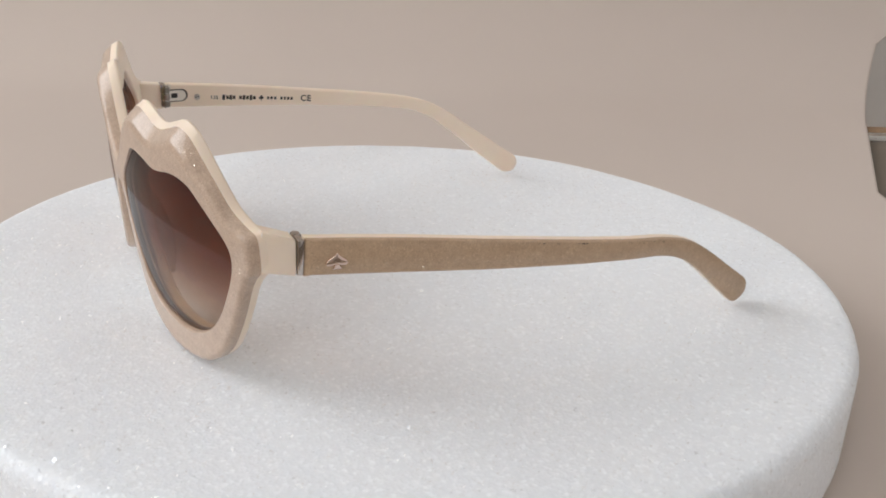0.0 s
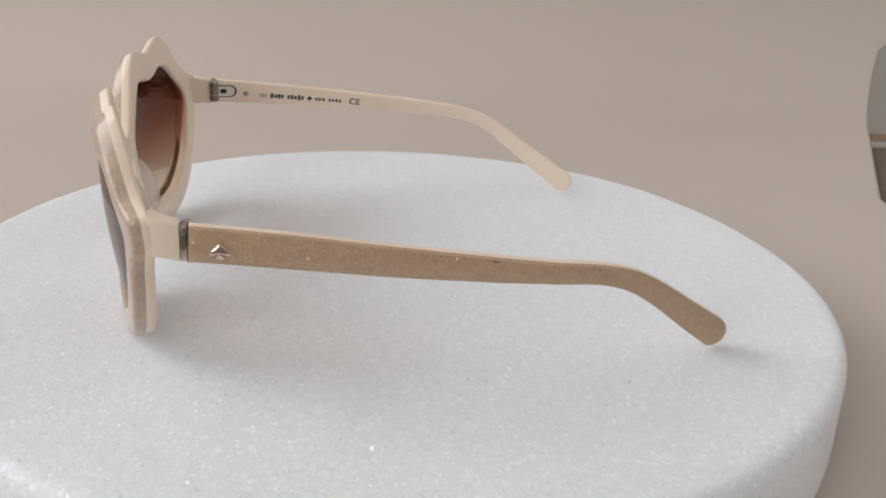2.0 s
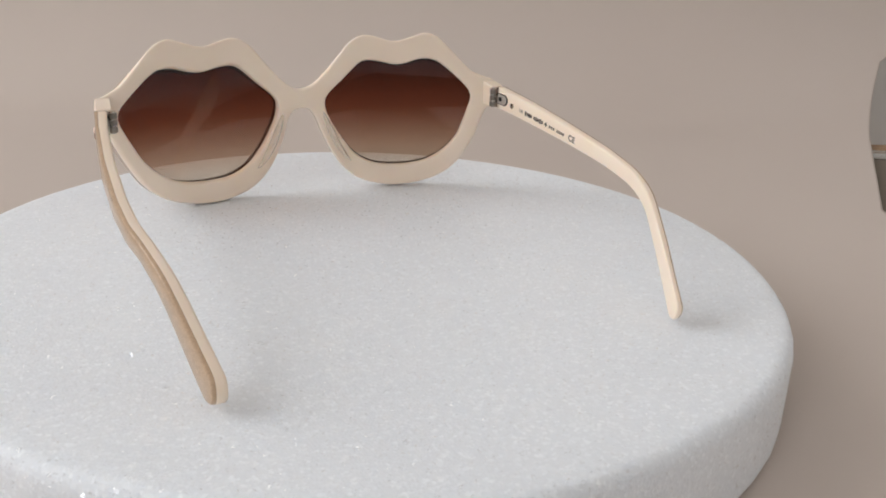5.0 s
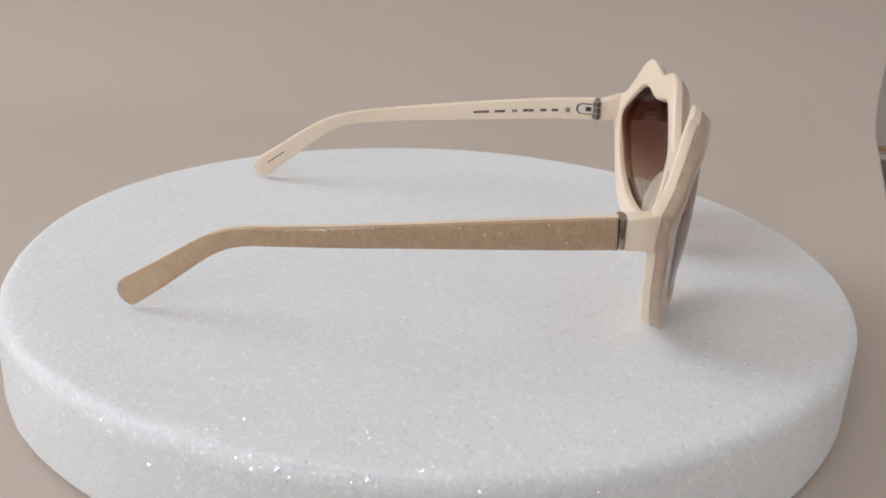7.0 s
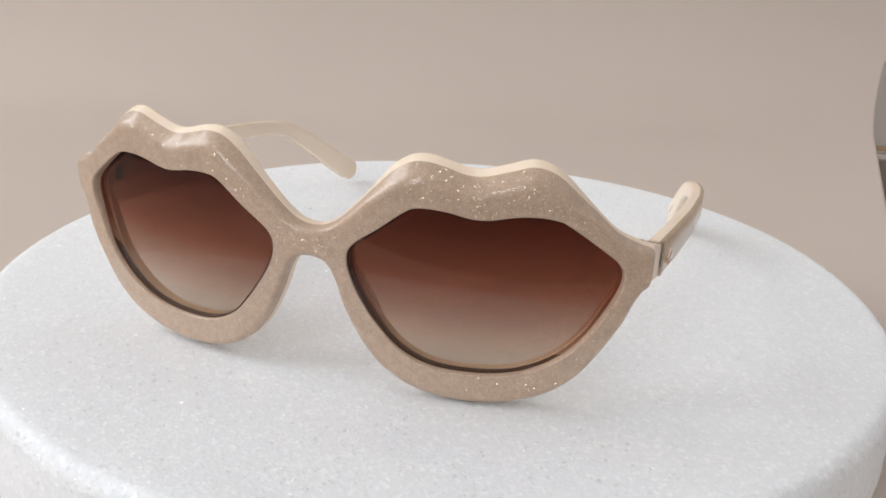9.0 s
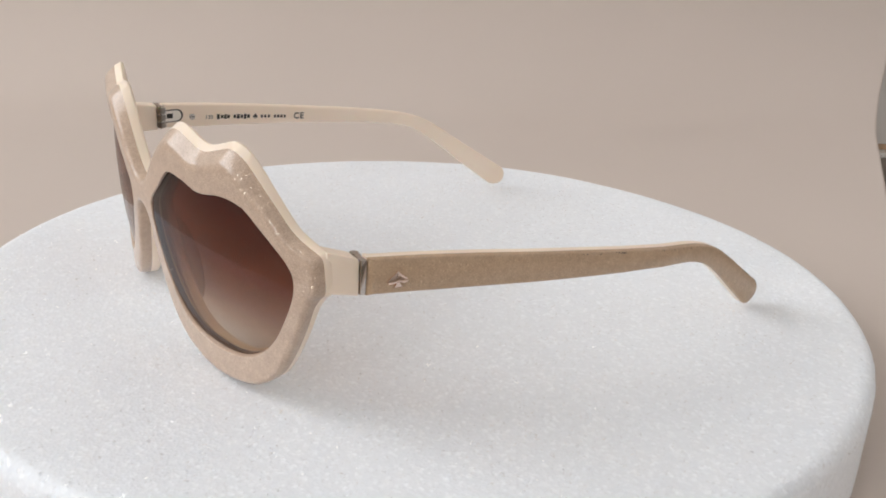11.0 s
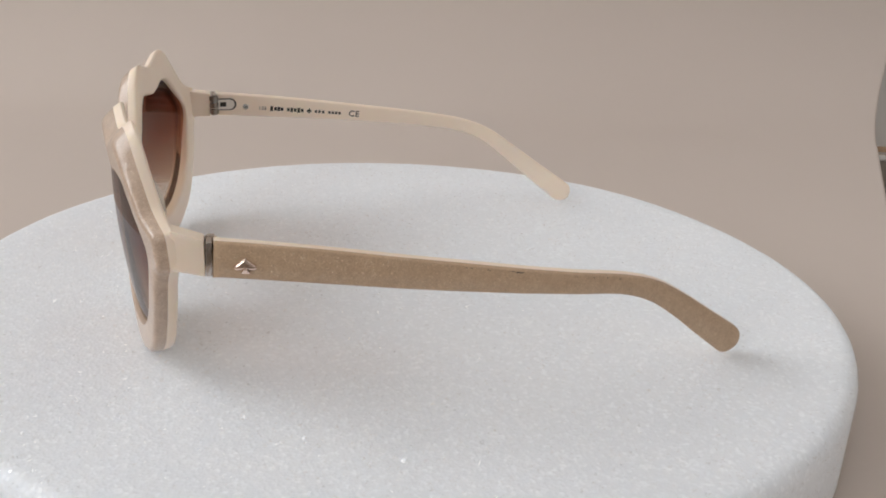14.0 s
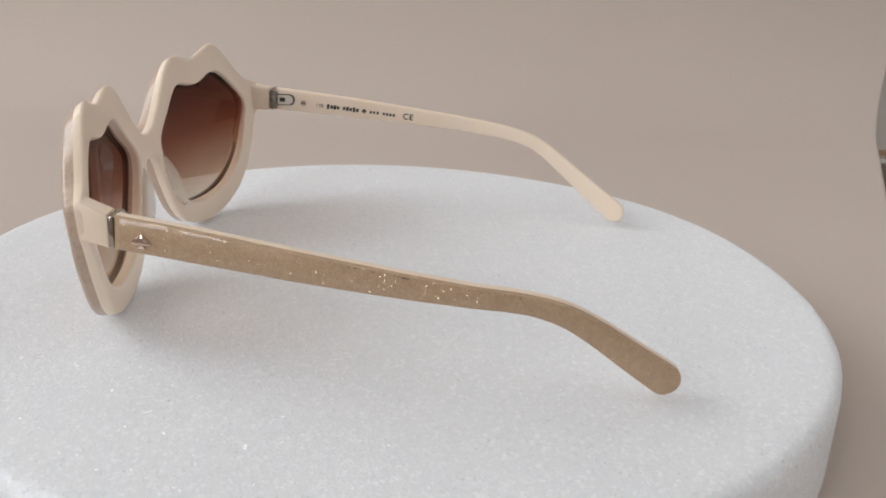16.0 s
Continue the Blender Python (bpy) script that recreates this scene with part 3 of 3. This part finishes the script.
def print_bar(base, sign, arm, y0, y1, height, dz=0.0, name="print_bar"):
    bm = bmesh.new()
    m = on_arm(sign, arm, (y0 + y1) / 2, dz, 0.03)
    w = abs(y1 - y0)
    box(bm, -w / 2, w / 2, -height / 2, height / 2, -0.02, 0.02)
    for v in bm.verts:
        v.co = (m @ v.co) * MM
    return part(name, bm, INK, base, smooth=False)


def spade_loop(size):
    """A playing-card spade, one unit high times size."""
    half = [(0.0, 0.52), (0.10, 0.38), (0.26, 0.22), (0.42, 0.06), (0.47, -0.08), (0.40, -0.20), (0.25, -0.22), (0.10, -0.14), (0.09, -0.28), (0.20, -0.42)]
    pts = [(-x, z) for x, z in half[1:]] + [(x, z) for x, z in half[::-1]]
    return np.array(pts) * size


def print_spade(base, sign, arm, y):
    m = on_arm(sign, arm, y, -0.5, 0.03)
    bm = plate([spade_loop(1.9)], [(0.0, -0.02), (0.0, 0.02)], lambda u, v, d: (m @ Vector((u, v, d))) * MM)
    part("print_mark", bm, INK, base, smooth=False)


def emblem(base, arm):
    """The raised metal spade on the outer face of the left temple."""
    y0 = -6.4
    z0 = arm_z(arm, y0) - 0.9
    loop = spade_loop(3.8) * np.array([1.3, 1.0])

    def place(u, z, depth):
        y = y0 + u
        return Vector((-(arm_x(y, -1) + depth), y, z0 + z)) * MM
    bm = bmesh.new()
    low = [bm.verts.new(place(u, z, -0.1)) for u, z in loop]
    rings = [low] + [[bm.verts.new(place(u * k, z * k, h)) for u, z in loop] for k, h in ((0.98, 0.30), (0.9, 0.42), (0.7, 0.53), (0.4, 0.60))]
    crown = bm.verts.new(place(0, 0.1, 0.62))
    n = len(loop)
    for i in range(n):
        j = (i + 1) % n
        for a, b in zip(rings, rings[1:]):
            bm.faces.new((a[i], a[j], b[j], b[i]))
        bm.faces.new((rings[-1][i], rings[-1][j], crown))
    bm.faces.new(low)
    bmesh.ops.recalc_face_normals(bm, faces=bm.faces)
    part("emblem", bm, ROSE, base, "polished metal spade emblem")


def seam_specks(base, sign, arm):
    """Dark grains of glitter caught in the seam along the top of a temple."""
    rng = random.Random(7 + sign)
    bm = bmesh.new()
    for _ in range(15):
        y = rng.uniform(-95, -48)
        top = np.interp(-y, [-a[0] for a in arm], [a[2] for a in arm]) / 2
        z = arm_z(arm, y) + top * 0.93 - 0.25 - rng.random() * 0.35
        x = sign * (arm_x(y, sign) - 3.7 + 3.7 * slim(y, sign) - 0.06 - rng.random() * 0.02)
        w, h = rng.uniform(0.10, 0.32), rng.uniform(0.06, 0.13)
        box(bm, x - 0.08, x + 0.08, y - w, y + w, z - h, z + h)
    for v in bm.verts:
        v.co *= MM
    tagged(part("seam_specks", bm, INK, base, "dark grains along the seam", smooth=False), kind="stuff")


def sunglasses():
    g = new("sunglasses")
    tagged(g, "cream and gold-glitter sunglasses with lip-shaped rims and brown gradient lenses", "sunglasses")
    front(g)
    for sign in (1, -1):
        lens(g, sign)
        nose_pad(g, sign)
    right = temple(g, 1, ARM_RIGHT)
    left = temple(g, -1, ARM_LEFT)
    emblem(left, ARM_LEFT)
    for base, sign, arm in ((left, -1, ARM_LEFT), (right, 1, ARM_RIGHT)):
        seam_specks(base, sign, arm)
    # print inside the right temple
    print_text(right, 1, ARM_RIGHT, "135", -15.8, 1.15, "size_print", -0.6)
    for y, tall in ((-18.9, 1.5), (-20.2, 1.0), (-21.3, 1.3), (-22.4, 1.0), (-24.6, 1.0), (-25.8, 1.3), (-27.0, 1.0), (-28.2, 1.5), (-29.4, 1.0)):
        print_bar(right, 1, ARM_RIGHT, y + 0.46, y - 0.46, tall * 1.15, -0.5, "print_mark")
    for y in (-34.2, -35.4, -36.7, -38.9, -40.1, -41.3, -42.5):
        print_bar(right, 1, ARM_RIGHT, y + 0.4, y - 0.4, 0.95, -0.5, "print_mark")
    print_spade(right, 1, ARM_RIGHT, -31.8)
    print_text(right, 1, ARM_RIGHT, "CE", -47.6, 2.1, "mark_print", -0.4)
    # print inside the left temple
    for a, b in ((-38.9, -44.8), (-33.0, -37.0), (-28.6, -30.4), (-22.4, -26.4), (-17.8, -20.0), (-13.5, -15.9)):
        n = max(2, round(abs(a - b) / 0.85))
        for k in range(n):
            y = a + (b - a) * (k + 0.5) / n
            print_bar(left, -1, ARM_LEFT, y + 0.34, y - 0.34, 0.95, -0.3, "print_mark")
    print_bar(left, -1, ARM_LEFT, -114.7, -122.2, 0.5, 0.3, "tip_print")
    return g


# ---- motion ----
# seconds and degrees through which the turning disc has gone
TURN = [(0.0, 120.2), (0.5, 116.9), (1.0, 113.8), (1.5, 109.4), (2.0, 104.7), (2.5, 100.1), (3.0, 95.2), (3.2, 92.6), (3.6, 86.0),
        (4.0, 76.5), (4.4, 62.0), (4.8, 42.0), (5.2, 17.0), (5.3, 11.1), (5.5, -1.1), (6.0, -29.0), (6.5, -59.1), (7.0, -91.8),
        (7.5, -123.8), (8.0, -152.3), (8.5, -176.9), (9.0, -195.0), (9.5, -208.3), (10.0, -219.7), (10.5, -228.0), (11.0, -233.6),
        (11.5, -238.0), (12.0, -241.6), (12.5, -244.0), (13.0, -245.9), (13.5, -248.7), (14.0, -252.7), (14.5, -256.4), (15.0, -259.5),
        (15.5, -263.0), (16.0, -269.9)]

room()
table()
paper_sweep()
disc = foam_disc()
glasses = sunglasses()


def motions():
    on_disc = pose(-0.0113, 0.0071, 0)
    on_foam = pose(-0.00227, 0.05688, ON_FOAM, 0, 0, -6.104)
    walk(disc, [(t, pose(0, 0, 0, 0, 0, a) @ on_disc) for t, a in TURN])
    walk(glasses, [(t, pose(0, 0, 0, 0, 0, a) @ on_foam) for t, a in TURN])


motions()
